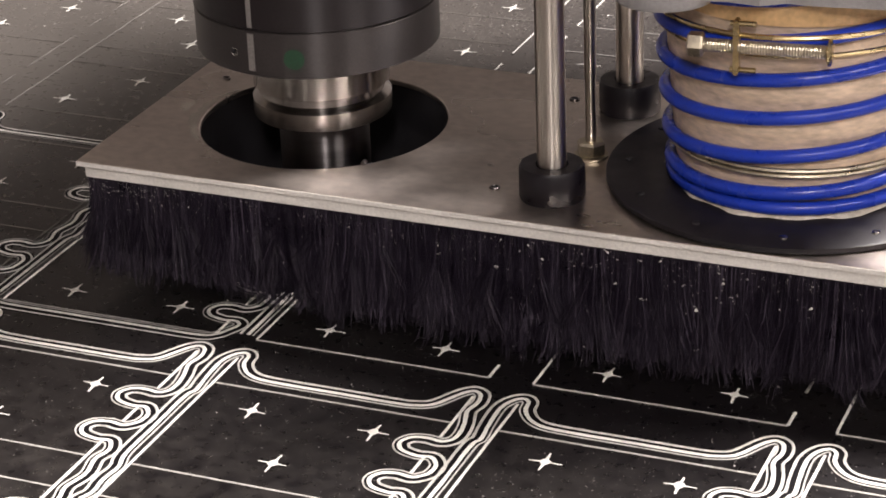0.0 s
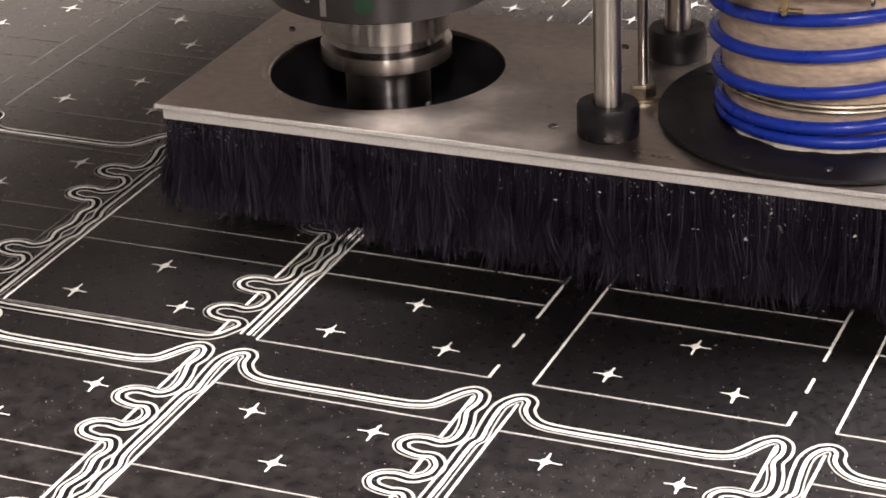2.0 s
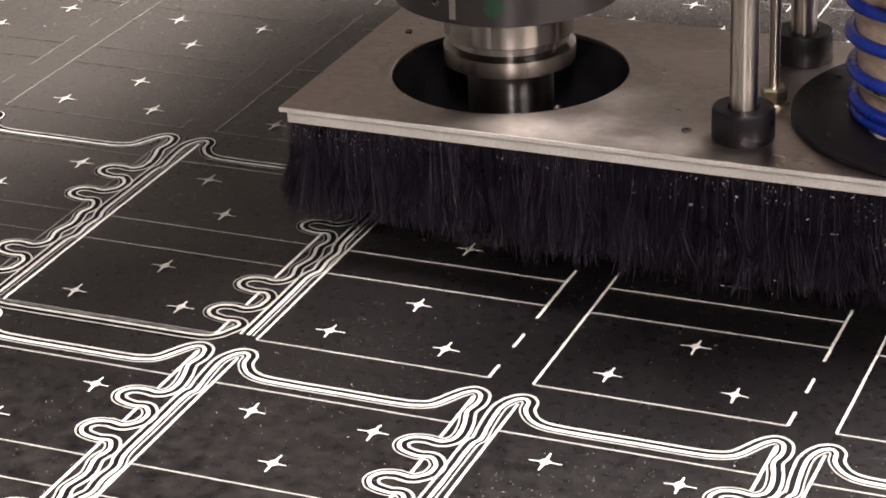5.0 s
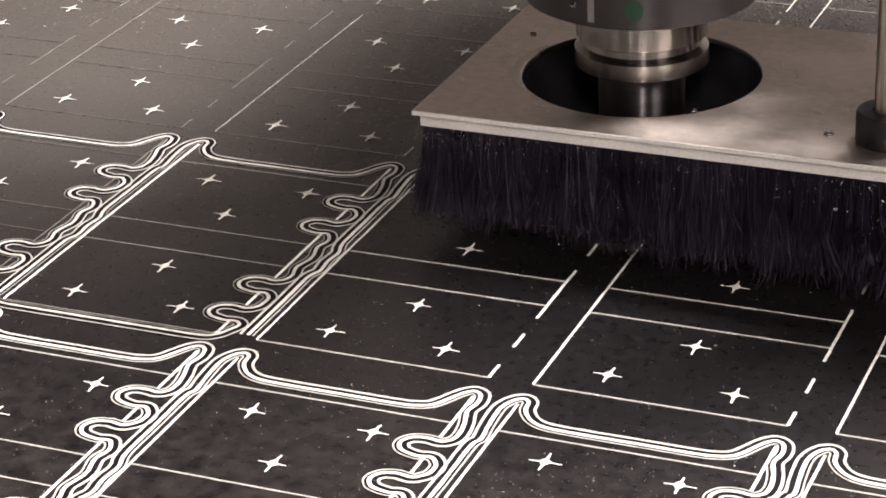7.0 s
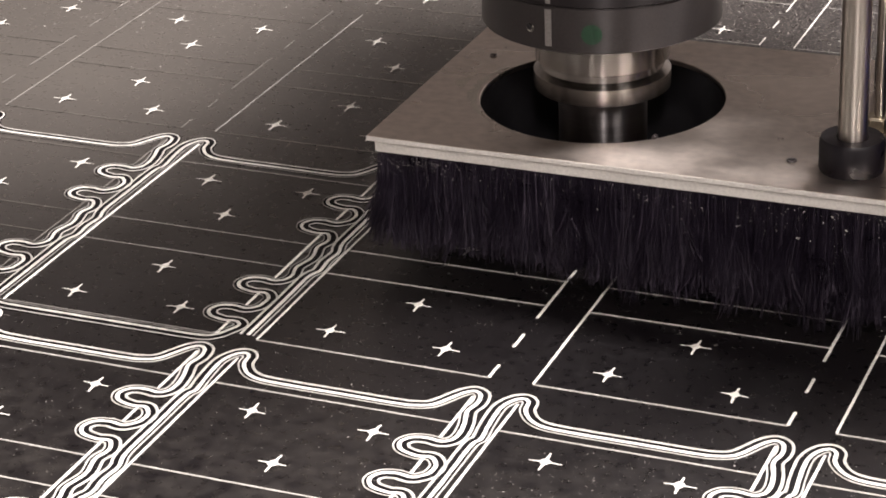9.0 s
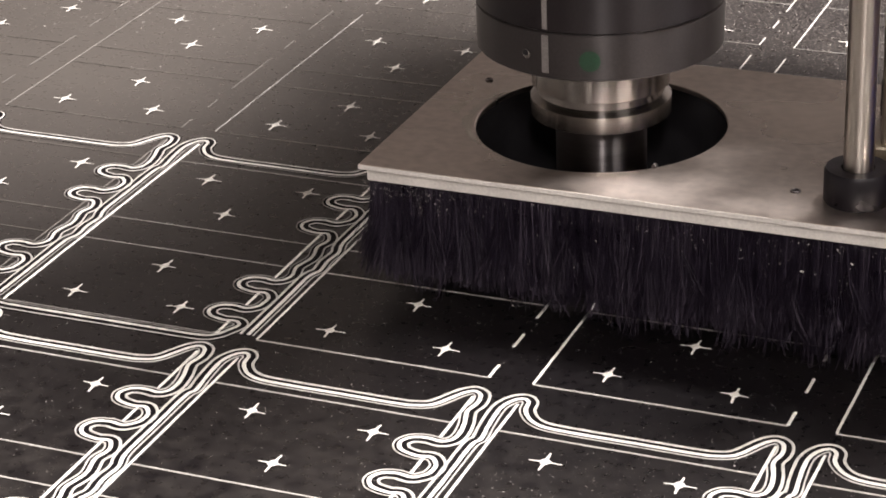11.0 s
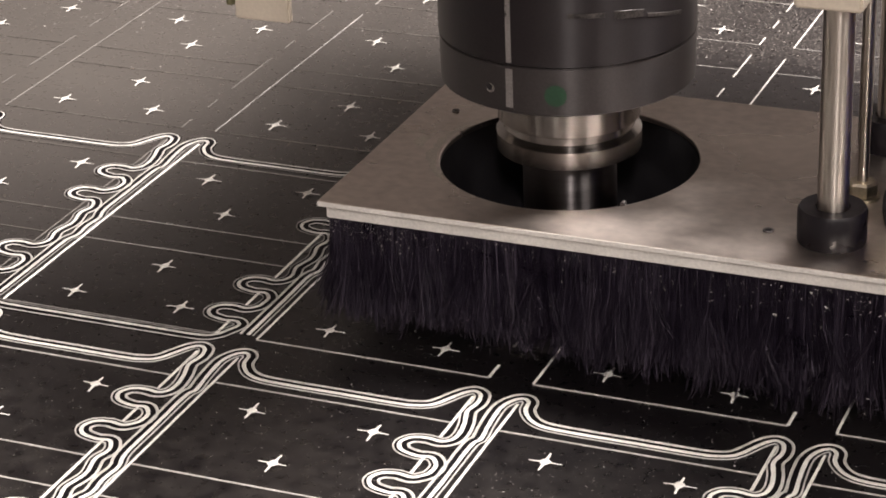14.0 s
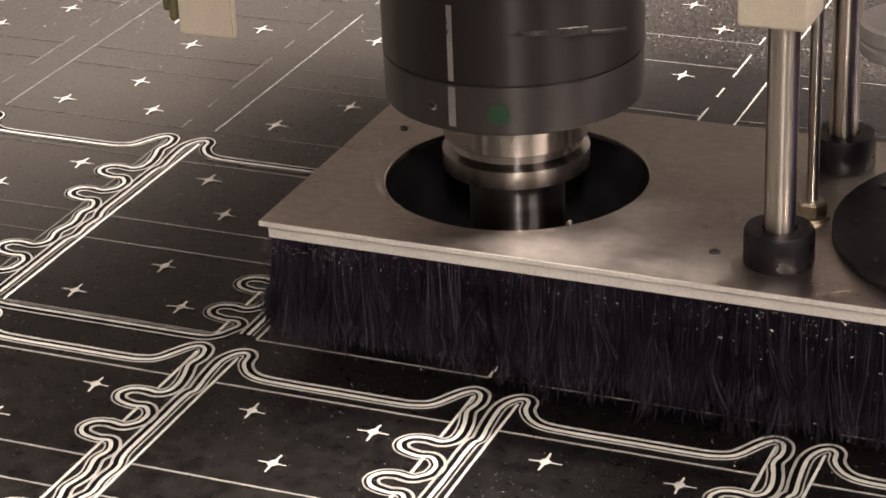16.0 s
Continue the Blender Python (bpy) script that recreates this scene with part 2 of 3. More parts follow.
sheet = new("plastic_sheet")
tagged(sheet, "black plastic sheet with white engraved outlines and dust", "plastic sheet")
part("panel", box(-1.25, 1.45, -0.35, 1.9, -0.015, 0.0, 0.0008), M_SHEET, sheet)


def finger(y):
    """One locking finger on the right side of a blank, centred at y, walked from top to bottom."""
    return [(0.678, y + 0.068), (0.648, y + 0.046), (0.600, y + 0.053), (0.552, y + 0.040), (0.530, y + 0.0), (0.553, y - 0.042), (0.612, y - 0.060), (0.660, y - 0.056)]


def blank_outline():
    pts = [(-0.253, -0.08), (-0.253, 0.2), (-0.253, 0.36), (-0.234, 0.42), (-0.241, 0.5), (-0.234, 0.58), (-0.253, 0.66), (-0.253, 0.85), (-0.253, 1.05), (-0.239, 1.10), (-0.248, 1.19), (-0.253, 1.30),
           (-0.234, 1.36), (-0.203, 1.385), (-0.180, 1.365), (-0.172, 1.316), (-0.135, 1.262), (-0.08, 1.233), (0.02, 1.226), (0.22, 1.226), (0.40, 1.226), (0.473, 1.231), (0.535, 1.258), (0.583, 1.335),
           (0.606, 1.368), (0.631, 1.382), (0.657, 1.362), (0.665, 1.31), (0.655, 1.25), (0.674, 1.18), (0.684, 1.115)]
    pts += finger(1.0) + [(0.690, 0.905), (0.690, 0.86)] + finger(0.77) + [(0.686, 0.66), (0.672, 0.6), (0.690, 0.51), (0.672, 0.42), (0.686, 0.36)] + finger(0.25)
    pts += [(0.688, 0.16), (0.686, 0.11)] + finger(0.02) + [(0.683, -0.06), (0.662, -0.11), (0.640, -0.145), (0.59, -0.168), (0.4, -0.17), (0.1, -0.17), (-0.16, -0.17), (-0.225, -0.16), (-0.255, -0.13)]
    return [(x * U, y * U) for x, y in pts]


def mesh_of(bm, material, name):
    me = bpy.data.meshes.new(name)
    bm.to_mesh(me)
    bm.free()
    me.materials.append(material)
    return me


def arm_mark(seed):
    rng = random.Random(seed)
    bm = bmesh.new()
    for ang, reach, wide in ((0, 0.052, 0.0058), (90, 0.052, 0.0085), (180, 0.050, 0.0058), (270, 0.052, 0.0085)):
        a = radians(ang + rng.uniform(-4, 4))
        reach *= rng.uniform(0.9, 1.1)
        d, s = Vector((math.cos(a), math.sin(a), 0)), Vector((-math.sin(a), math.cos(a), 0))
        rows = []
        for f, w, h in ((0.0, 1.3, 0.9), (0.35, 1.35, 0.8), (0.6, 1.0, 0.7), (0.97, 0.85, 0.6), (1.0, 0.4, 0.5)):
            c = d * (f * reach * U)
            rows.append([bm.verts.new(c + s * (w * wide * U * k / 2) + Vector((0, 0, 0.001 * h + (0.0002 if k == 0 else 0)))) for k in (-1, 0, 1)])
        for p, q in zip(rows, rows[1:]):
            for k in range(2):
                bm.faces.new((p[k], q[k], q[k + 1], p[k + 1]))
    n = 14
    ring = [bm.verts.new((0.0165 * U * rng.uniform(0.85, 1.15) * math.cos(6.2832 * k / n), 0.018 * U * rng.uniform(0.85, 1.15) * math.sin(6.2832 * k / n), 0.0009)) for k in range(n)]
    mid = bm.verts.new((0, 0, 0.0012))
    for k in range(n):
        bm.faces.new((mid, ring[k], ring[(k + 1) % n]))
    bmesh.ops.recalc_face_normals(bm, faces=bm.faces[:])
    return bm


OUTLINE = spline(blank_outline(), 5)
LEFT_EDGE = spline([(-0.253 * U, -0.118 * U)] + blank_outline()[:16], 5, closed=False)
ML = {"cut_bed": mesh_of(groove(shifted(OUTLINE, 0.010 * U), 0.058 * U, 0.00012, True, 0.04), M_FRESH_SHADE, "cut_bed"),
      "edge_bed": mesh_of(groove(shifted(LEFT_EDGE, 0.010 * U, False), 0.058 * U, 0.00012, False, 0.04), M_FRESH_SHADE, "edge_bed"),
      "outline_groove": mesh_of(groove(OUTLINE, 0.0145 * U, 0.0006, True), M_CUT, "outline_groove"),
      "outer_score": mesh_of(groove(shifted(OUTLINE, 0.0295 * U), 0.0105 * U, 0.0004, True), M_BURR, "outer_score"),
      "inner_score": mesh_of(groove(shifted(OUTLINE, -0.0185 * U), 0.006 * U, 0.0005, True), M_BURR, "inner_score"),
      "edge_groove": mesh_of(groove(LEFT_EDGE, 0.0145 * U, 0.0006), M_CUT, "edge_groove"),
      "edge_outer_score": mesh_of(groove(shifted(LEFT_EDGE, 0.0295 * U, False), 0.0105 * U, 0.0004), M_BURR, "edge_outer_score"),
      "edge_inner_score": mesh_of(groove(shifted(LEFT_EDGE, -0.0185 * U, False), 0.006 * U, 0.0005), M_BURR, "edge_inner_score")}
# Duller copies for the far row: dust, and weaker light put into the colour.
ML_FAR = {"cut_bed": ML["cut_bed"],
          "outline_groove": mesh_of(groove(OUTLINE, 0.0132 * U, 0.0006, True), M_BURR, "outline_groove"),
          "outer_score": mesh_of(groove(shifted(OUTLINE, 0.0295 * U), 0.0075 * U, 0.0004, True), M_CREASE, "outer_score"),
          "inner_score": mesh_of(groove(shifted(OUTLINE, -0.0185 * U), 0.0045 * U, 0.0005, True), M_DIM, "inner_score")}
X0, X1, Y0, Y1 = -0.21 * U, 0.636 * U, -0.138 * U, 1.168 * U
YS = 1.345 * U
CREASE = mesh_of(groove(straight(X0, 0, X1, 0), 0.0085 * U, 0.0003, seed=3), M_CREASE, "crease_line")
THIN = mesh_of(groove(straight(X0, 0, X1, 0), 0.006 * U, 0.0003, seed=3), M_DIM, "crease_line")
FAINT = mesh_of(groove(straight(X0, 0, X1, 0), 0.0055 * U, 0.0003, seed=3), M_FAINT, "crease_line")
THIN_LEFT = mesh_of(groove(straight(X0, Y0, X0, YS), 0.008 * U, 0.00045, seed=4), M_CREASE, "side_line")
DIM_LEFT = mesh_of(groove(straight(X0, Y0, X0, YS), 0.006 * U, 0.00045, seed=4), M_DIM, "side_line")
FAINT_LEFT = mesh_of(groove(straight(X0, Y0, X0, YS), 0.006 * U, 0.00045, seed=4), M_FAINT, "side_line")
LEFT = mesh_of(groove(straight(X0, Y0, X0, YS), 0.010 * U, 0.00045, seed=4), M_CUT, "side_line")
TABS = [mesh_of(groove(straight(X1, a * U, X1, b * U), 0.011 * U, 0.00045, seed=5), M_CUT, "tab_line") for a, b in ((-0.138, -0.045), (0.085, 0.187), (0.31, 0.708), (0.833, 0.94), (1.07, 1.35))]
THIN_TABS = [mesh_of(groove(straight(X1, a * U, X1, b * U), 0.008 * U, 0.00045, seed=5), M_CREASE, "tab_line") for a, b in ((-0.138, -0.045), (0.085, 0.187), (0.31, 0.708), (0.833, 0.94), (1.07, 1.35))]
DIM_TABS = [mesh_of(groove(straight(X1, a * U, X1, b * U), 0.0065 * U, 0.00045, seed=5), M_CREASE, "tab_line") for a, b in ((-0.138, -0.045), (0.085, 0.187), (0.31, 0.708), (0.833, 0.94), (1.07, 1.35))]
FAINT_TABS = [mesh_of(groove(straight(X1, a * U, X1, b * U), 0.0045 * U, 0.00045, seed=5), M_FAINT, "tab_line") for a, b in ((-0.138, -0.045), (0.085, 0.187), (0.31, 0.708), (0.833, 0.94), (1.07, 1.35))]
DIM_CROSSES = [mesh_of(arm_mark(k), M_BURR, "cross_mark") for k in range(6)]
CROSSES = [mesh_of(arm_mark(k), M_CUT, "cross_mark") for k in range(6)]
STARS = ((0.0, 0.0), (0.426, 0.0), (0.211, 0.278), (0.211, 0.752), (0.0, 1.030), (0.426, 1.030))


def engraved(name, me, x, y, turn=0.0):
    ob = new(name, me)
    ob.parent = sheet
    ob.matrix_basis = pose(x, y, 0, 0, 0, turn)
    return ob


rng = random.Random(7)
for j in range(0, 6):
    for i in range(-6, 6):
        x, y = i * U, j * ROW
        if not (-1.1 < x < 1.25) or y + 1.2 * U > 1.85:
            continue
        # Greyed far lines: dust at the left, shade put into the colour at right.
        greyed = j >= 2 or (j == 1 and i < -1)
        for h in (Y0, 0.412 * U, 0.611 * U, Y1):
            engraved("crease_line", (FAINT if i < 0 else THIN) if greyed else THIN if j and i < 0 else CREASE, x, y + h)
        engraved("side_line", (FAINT_LEFT if i < -1 else DIM_LEFT if i < 0 else THIN_LEFT) if greyed else LEFT, x, y)
        for me in ((FAINT_TABS if i < -1 else DIM_TABS if i < 0 else THIN_TABS) if greyed else TABS):
            engraved("tab_line", me, x, y)
        for k, (a, b) in enumerate(STARS):
            engraved("cross_mark", (DIM_CROSSES if j > 1 or (j and i < 0) else CROSSES)[(k + i + 2 * j) % 6], x + a * U, y + b * U, rng.choice((0, 180)))
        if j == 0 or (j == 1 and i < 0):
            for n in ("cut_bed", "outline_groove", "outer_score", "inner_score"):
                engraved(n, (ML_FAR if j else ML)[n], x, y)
        elif j == 1 and i == 0:
            for n in ("edge_bed", "edge_groove", "edge_outer_score", "edge_inner_score"):
                engraved(n, ML[n], x, y)


# ---------------------------------------------------------------- router head
shoe = new("dust_shoe")
tagged(shoe, "stainless dust shoe with black brush skirt over the sheet", "dust shoe")
spindle = new("router_spindle")
tagged(spindle, "black router spindle with bright steel nose above the shoe", "spindle")
extraction = new("extraction_hose")
tagged(extraction, "blue ribbed tan extraction hose clamped on the shoe", "hose")
ZT = 0.515 * U
BX0, BX1, BY0, BY1 = -0.666 * U, 2.42 * U, -0.600 * U, 0.640 * U
HOLE = 0.442 * U
HOSE = Vector((1.716 * U, 0.031 * U))


def shoe_plate():
    """Steel plate with a round opening under the spindle."""
    bm, n = bmesh.new(), 96
    t = 0.018 * U
    cx, cy = (BX0 + BX1) / 2, (BY0 + BY1) / 2
    outer, inner = [], []
    for k in range(n):
        a = 2 * math.pi * k / n
        d = (math.cos(a), math.sin(a))
        inner.append((HOLE * d[0], HOLE * d[1]))
        reach = min((BX1 if d[0] > 0 else BX0) / d[0] if abs(d[0]) > 1e-9 else 1e9, (BY1 if d[1] > 0 else BY0) / d[1] if abs(d[1]) > 1e-9 else 1e9)
        outer.append([reach * d[0], reach * d[1]])
    for corner in ((BX0, BY0), (BX0, BY1), (BX1, BY0), (BX1, BY1)):
        k = min(range(n), key=lambda q: math.hypot(outer[q][0] - corner[0], outer[q][1] - corner[1]))
        outer[k] = list(corner)
    rings = []
    for pts, z in ((inner, ZT - t), (inner, ZT - 0.0006), ([(x * 1.008, y * 1.008) for x, y in inner], ZT), ([(x * 0.9995, y * 0.9995) for x, y in outer], ZT), (outer, ZT - 0.0005), (outer, ZT - t)):
        rings.append([bm.verts.new((x, y, z)) for x, y in pts])
    for a, b in zip(rings, rings[1:] + rings[:1]):
        for k in range(n):
            bm.faces.new((a[k], a[(k + 1) % n], b[(k + 1) % n], b[k]))
    bmesh.ops.recalc_face_normals(bm, faces=bm.faces[:])
    return bm


part("shoe_plate", shoe_plate(), M_STEEL, shoe, "brushed stainless plate with a round opening")
part("plate_rim", box(BX0 - 0.0001, BX1, BY0 - 0.0005, BY0 - 0.0001, ZT - 0.0175 * U, ZT - 0.0003), M_EDGE, shoe, "bright sheared front edge of the plate")
ST, SB = ZT - 0.0205 * U, ZT - 0.062 * U
IN = 0.024 * U
for dims in ((BX0 + IN, BX1 - IN, BY0 + 0.012 * U, BY0 + 0.05 * U), (BX0 + IN, BX1 - IN, BY1 - 0.05 * U, BY1 - 0.012 * U),
             (BX0 + IN, BX0 + 0.062 * U, BY0 + 0.052 * U, BY1 - 0.052 * U), (BX1 - 0.062 * U, BX1 - IN, BY0 + 0.052 * U, BY1 - 0.052 * U)):
    part("brush_holder", box(*dims, SB, ST, 0.0005), M_EDGE, shoe, "aluminium brush strip holder")
part("opening_lining", lathe([(HOLE + 0.001, ZT - 0.02 * U), (HOLE + 0.006, ZT - 0.02 * U), (HOLE + 0.006, 0.06 * U), (HOLE + 0.001, 0.06 * U)], n=64, closed=True), M_LINER, shoe, smooth=True)


def reach_at(x):
    """Bristle length along the shoe, in metres; x from the spindle axis."""
    k = x / U
    knots = ((-0.7, 0.342), (-0.3, 0.346), (0.0, 0.348), (0.3, 0.358), (0.7, 0.372), (1.0, 0.384), (1.5, 0.380), (2.5, 0.34))
    for (a, la), (b, lb) in zip(knots, knots[1:]):
        if k <= b:
            return (la + (lb - la) * max(0, (k - a) / (b - a))) * U
    return 0.37 * U


def bristles(along, x0, x1, base, outward, rows, tuft, each, seed):
    """A dense strip of tapered bristles set in tufts, each tuft with its own lean and length. along: 0 for x, 1 for y."""
    rng = random.Random(seed)
    verts, faces, greyed = [], [], []
    n = int((x1 - x0) / tuft)
    for r in range(rows):
        for k in range(n):
            s0 = x0 + (k + 0.5 + 0.3 * (r % 2) + rng.uniform(-0.25, 0.25)) * tuft
            d0 = base + outward * (-0.0016 * r + rng.uniform(-0.0003, 0.0003))
            grow = 1 + 0.05 * noise.noise((s0 * 40, r * 0.3, seed)) + rng.gauss(0, 0.105)
            lean_s = 0.016 * noise.noise((s0 * 38, r * 0.35, seed + 5)) + rng.gauss(0, 0.0068)
            lean_d = outward * (0.005 * (1 - r / rows) + 0.004 * noise.noise((s0 * 60, r * 0.3, seed + 9)) + rng.gauss(0, 0.0036))
            pinch = rng.uniform(0.0, 0.55)
            for _ in range(each):
                a, b = rng.uniform(-0.75, 0.75) * tuft, rng.uniform(-0.0009, 0.0009)
                s, d = s0 + a, d0 + b
                length = min(reach_at(s if along == 0 else BX0) * grow * rng.uniform(0.76, 1.0), SB - 0.0006)
                ls = lean_s - a * (1 - pinch) + rng.gauss(0, 0.0034)
                ld = lean_d + rng.gauss(0, 0.0022)
                w = rng.uniform(0.00014, 0.00027)
                grey = rng.random() < 0.15 + 0.22 * noise.noise((s0 * 22, 3.0, seed))
                greyed += [grey] * 6 + [grey or rng.random() < 0.4] * 3
                base_i = len(verts)
                for f, ws in ((0.0, 1.0), (0.5, 1.0), (0.90, 0.9), (1.0, 0.45)):
                    bend = f ** 2.2
                    ps, pd, z = s + ls * bend, d + ld * bend, SB + 0.0008 - length * f
                    for os, od in ((-w * ws, 0), (w * ws, 0), (0, outward * w * ws * 1.6)):
                        q = (ps + os, pd + od) if along == 0 else (pd + od, ps + os)
                        verts.append((q[0], q[1], z))
                for lev in range(3):
                    for e in range(3):
                        i0, i1 = base_i + lev * 3 + e, base_i + lev * 3 + (e + 1) % 3
                        faces.append((i0, i1, i1 + 3, i0 + 3))
    me = bpy.data.meshes.new("bristle_strip")
    me.from_pydata(verts, [], faces)
    me.materials.append(M_BRISTLE)
    me.materials.append(M_TIP)
    me.polygons.foreach_set("material_index", [int(q) for q in greyed])
    ob = new("bristle_strip", me)
    ob.parent = shoe
    tagged(ob, "dense black nylon bristles with trapped chips", kind="stuff")
    return ob


FRONT = BY0 + 0.022 * U
bristles(0, BX0 + 0.03 * U, BX1 - 0.03 * U, FRONT, -1, 6, 0.0034, 25, 11)
bristles(1, BY0 + 0.03 * U, BY1 - 0.03 * U, BX0 + 0.034 * U, -1, 5, 0.0032, 18, 23)
bristles(0, BX0 + 0.03 * U, BX1 - 0.03 * U, BY1 - 0.022 * U, 1, 3, 0.004, 8, 37)
bristles(1, BY0 + 0.03 * U, BY1 - 0.03 * U, BX1 - 0.034 * U, 1, 3, 0.004, 8, 41)
for dims in ((BX0 + 0.085 * U, BX1 - 0.085 * U, FRONT + 0.0075, FRONT + 0.0095), (BX0 + 0.085 * U, BX1 - 0.085 * U, BY1 - 0.09 * U, BY1 - 0.08 * U),
             (BX0 + 0.085 * U, BX0 + 0.095 * U, FRONT + 0.011, BY1 - 0.1 * U), (BX1 - 0.095 * U, BX1 - 0.085 * U, FRONT + 0.011, BY1 - 0.1 * U)):
    part("brush_backing", box(*dims, 0.14 * U, SB), M_LINER, shoe)


def stuck_chips():
    rng = random.Random(5)
    bm = bmesh.new()
    for k in range(1150):
        x = BX0 + abs(rng.gauss(0.20, 0.14)) * U if 420 <= k <= 640 else min(rng.gauss(1.38, 0.32), 2.3) * U if k < 250 else rng.uniform(BX0 + 0.05 * U, BX1 - 0.1 * U)
        z = SB - abs(rng.gauss(0, 0.42 if k < 420 else 0.15)) * reach_at(x) - 0.001
        if z < 0.008:
            continue
        big = k < 420 and rng.random() < 0.17
        r = rng.uniform(0.0010, 0.0021) if big else rng.uniform(0.0003, 0.0008) * (1 if k < 420 else 0.55)
        c = Vector((x, FRONT - 0.0012 - 0.004 * ((SB - z) / reach_at(x)) ** 1.8, z))
        tall = 0.8 if k < 420 else 1.6
        vs = [bm.verts.new(c + Vector((rng.uniform(-r, r), rng.uniform(-0.4, 0.2) * r, rng.uniform(-r, r) * tall))) for _ in range(4)]
        for a, b, d in ((0, 1, 2), (0, 1, 3), (0, 2, 3), (1, 2, 3)):
            bm.faces.new((vs[a], vs[b], vs[d]))
    return bm


tagged(part("stuck_chips", stuck_chips(), M_CHIP, shoe, "small pale plastic chips caught in the bristles"), kind="stuff")

# spindle
RB = 0.429 * U
body = part("spindle_body", lathe([(RB - 0.001, 0.996 * U), (RB, 1.0 * U), (RB, 1.30 * U), (RB, 2.4 * U)], n=96), M_BODY, spindle, "black anodised spindle housing", True)
lower = part("spindle_collar", lathe([(0.2 * U, 0.826 * U), (RB - 0.004, 0.826 * U), (RB - 0.0006, 0.836 * U), (RB - 0.0004, 0.988 * U), (RB - 0.0015, 0.993 * U), (0.2 * U, 0.993 * U)], n=96), M_RING, spindle, "dark grey spindle collar", True)


def disc_on_body(angle, z, radius, out, n=20):
    bm = bmesh.new()
    c = RB + out - 0.0004
    rim = []
    for k in range(n):
        t = 2 * math.pi * k / n
        a = radians(angle) + radius * math.cos(t) / RB
        rim.append(bm.verts.new((c * math.cos(a), c * math.sin(a), z + radius * math.sin(t))))
    mid = bm.verts.new(((c + 0.0001) * math.cos(radians(angle)), (c + 0.0001) * math.sin(radians(angle)), z))
    for k in range(n):
        bm.faces.new((mid, rim[k], rim[(k + 1) % n]))
    bmesh.ops.recalc_face_normals(bm, faces=bm.faces[:])
    return bm


def strip_on_body(a0, a1, z0, z1, out, slope=0.0, n=10):
    """A thin curved pad on the round housing."""
    bm, rows = bmesh.new(), []
    for k in range(n + 1):
        a = radians(a0 + (a1 - a0) * k / n)
        dz = slope * k / n
        rows.append([bm.verts.new(((RB + o) * math.cos(a), (RB + o) * math.sin(a), z + dz)) for o, z in ((-0.0002, z0), (out, z0 + 0.0003), (out, z1 - 0.0003), (-0.0002, z1))])
    for a, b in zip(rows, rows[1:]):
        for q in range(3):
            bm.faces.new((a[q], b[q], b[q + 1], a[q + 1]))
    bm.faces.new(rows[0])
    bm.faces.new(rows[-1][::-1])
    bmesh.ops.recalc_face_normals(bm, faces=bm.faces[:])
    return bm


part("key_strip", strip_on_body(-97.6, -94.4, 0.852 * U, 0.985 * U, 0.0004), M_KEY, lower, "worn bright strip along the collar")
for a0, a1, z0, z1, fall in ((-70, -54, 1.163, 1.181, -0.004), (-50, -36, 1.150, 1.178, -0.010), (-34, -12, 1.136, 1.150, -0.034)):
    part("scuff", strip_on_body(a0, a1, z0 * U, z1 * U, 0.0002, fall * U, 16), M_SCUFF, body, "pale scuff mark")
part("key_strip", strip_on_body(-97.2, -94.8, 1.004 * U, 1.255 * U, 0.0004), M_KEY, body, "worn bright strip along the housing")
part("paint_dot", disc_on_body(-75.5, 0.905 * U, 0.036 * U, 0.0006), M_GREEN, lower, "green paint dot")
part("grub_screw", disc_on_body(-105.5, 0.908 * U, 0.016 * U, 0.0006), M_CHROME, lower, "small steel grub screw")
part("screw_socket", disc_on_body(-106, 0.912 * U, 0.010 * U, 0.0009), M_LINER, lower)
RN = 0.246 * U
part("spindle_nose", lathe([(0.12 * U, 0.677 * U), (RN - 0.0016, 0.677 * U), (RN - 0.0010, 0.680 * U), (RN - 0.0010, 0.825 * U), (0.12 * U, 0.825 * U)], n=96), M_CHROME, spindle, "bright ground steel spindle nose", True)
part("tool_flange", lathe([(0.15 * U, 0.566 * U), (RN - 0.0006, 0.566 * U), (RN, 0.569 * U), (RN, 0.628 * U), (RN - 0.0005, 0.631 * U), (RN - 0.0042, 0.647 * U), (RN - 0.0048, 0.6735 * U), (0.15 * U, 0.6735 * U)], n=96), M_CHROME, spindle, "steel tool holder flange with a groove", True)
part("collet_nut", lathe([(0.05 * U, 0.30 * U), (0.150 * U, 0.30 * U), (0.160 * U, 0.33 * U), (0.160 * U, 0.562 * U), (0.12 * U, 0.562 * U)], n=64), M_DARKSTEEL, spindle, "dark collet nut", True)
part("cutter", lathe([(0.0, -0.004 * U), (0.016 * U, 0.012 * U), (0.016 * U, 0.30 * U)], n=16), M_CHROME, spindle, "slim engraving cutter", True)
part("rim_tab", box(0.292 * U, 0.308 * U, -0.335 * U, -0.305 * U, ZT - 0.02 * U, ZT + 0.010 * U, 0.0006), M_DARKSTEEL, shoe)

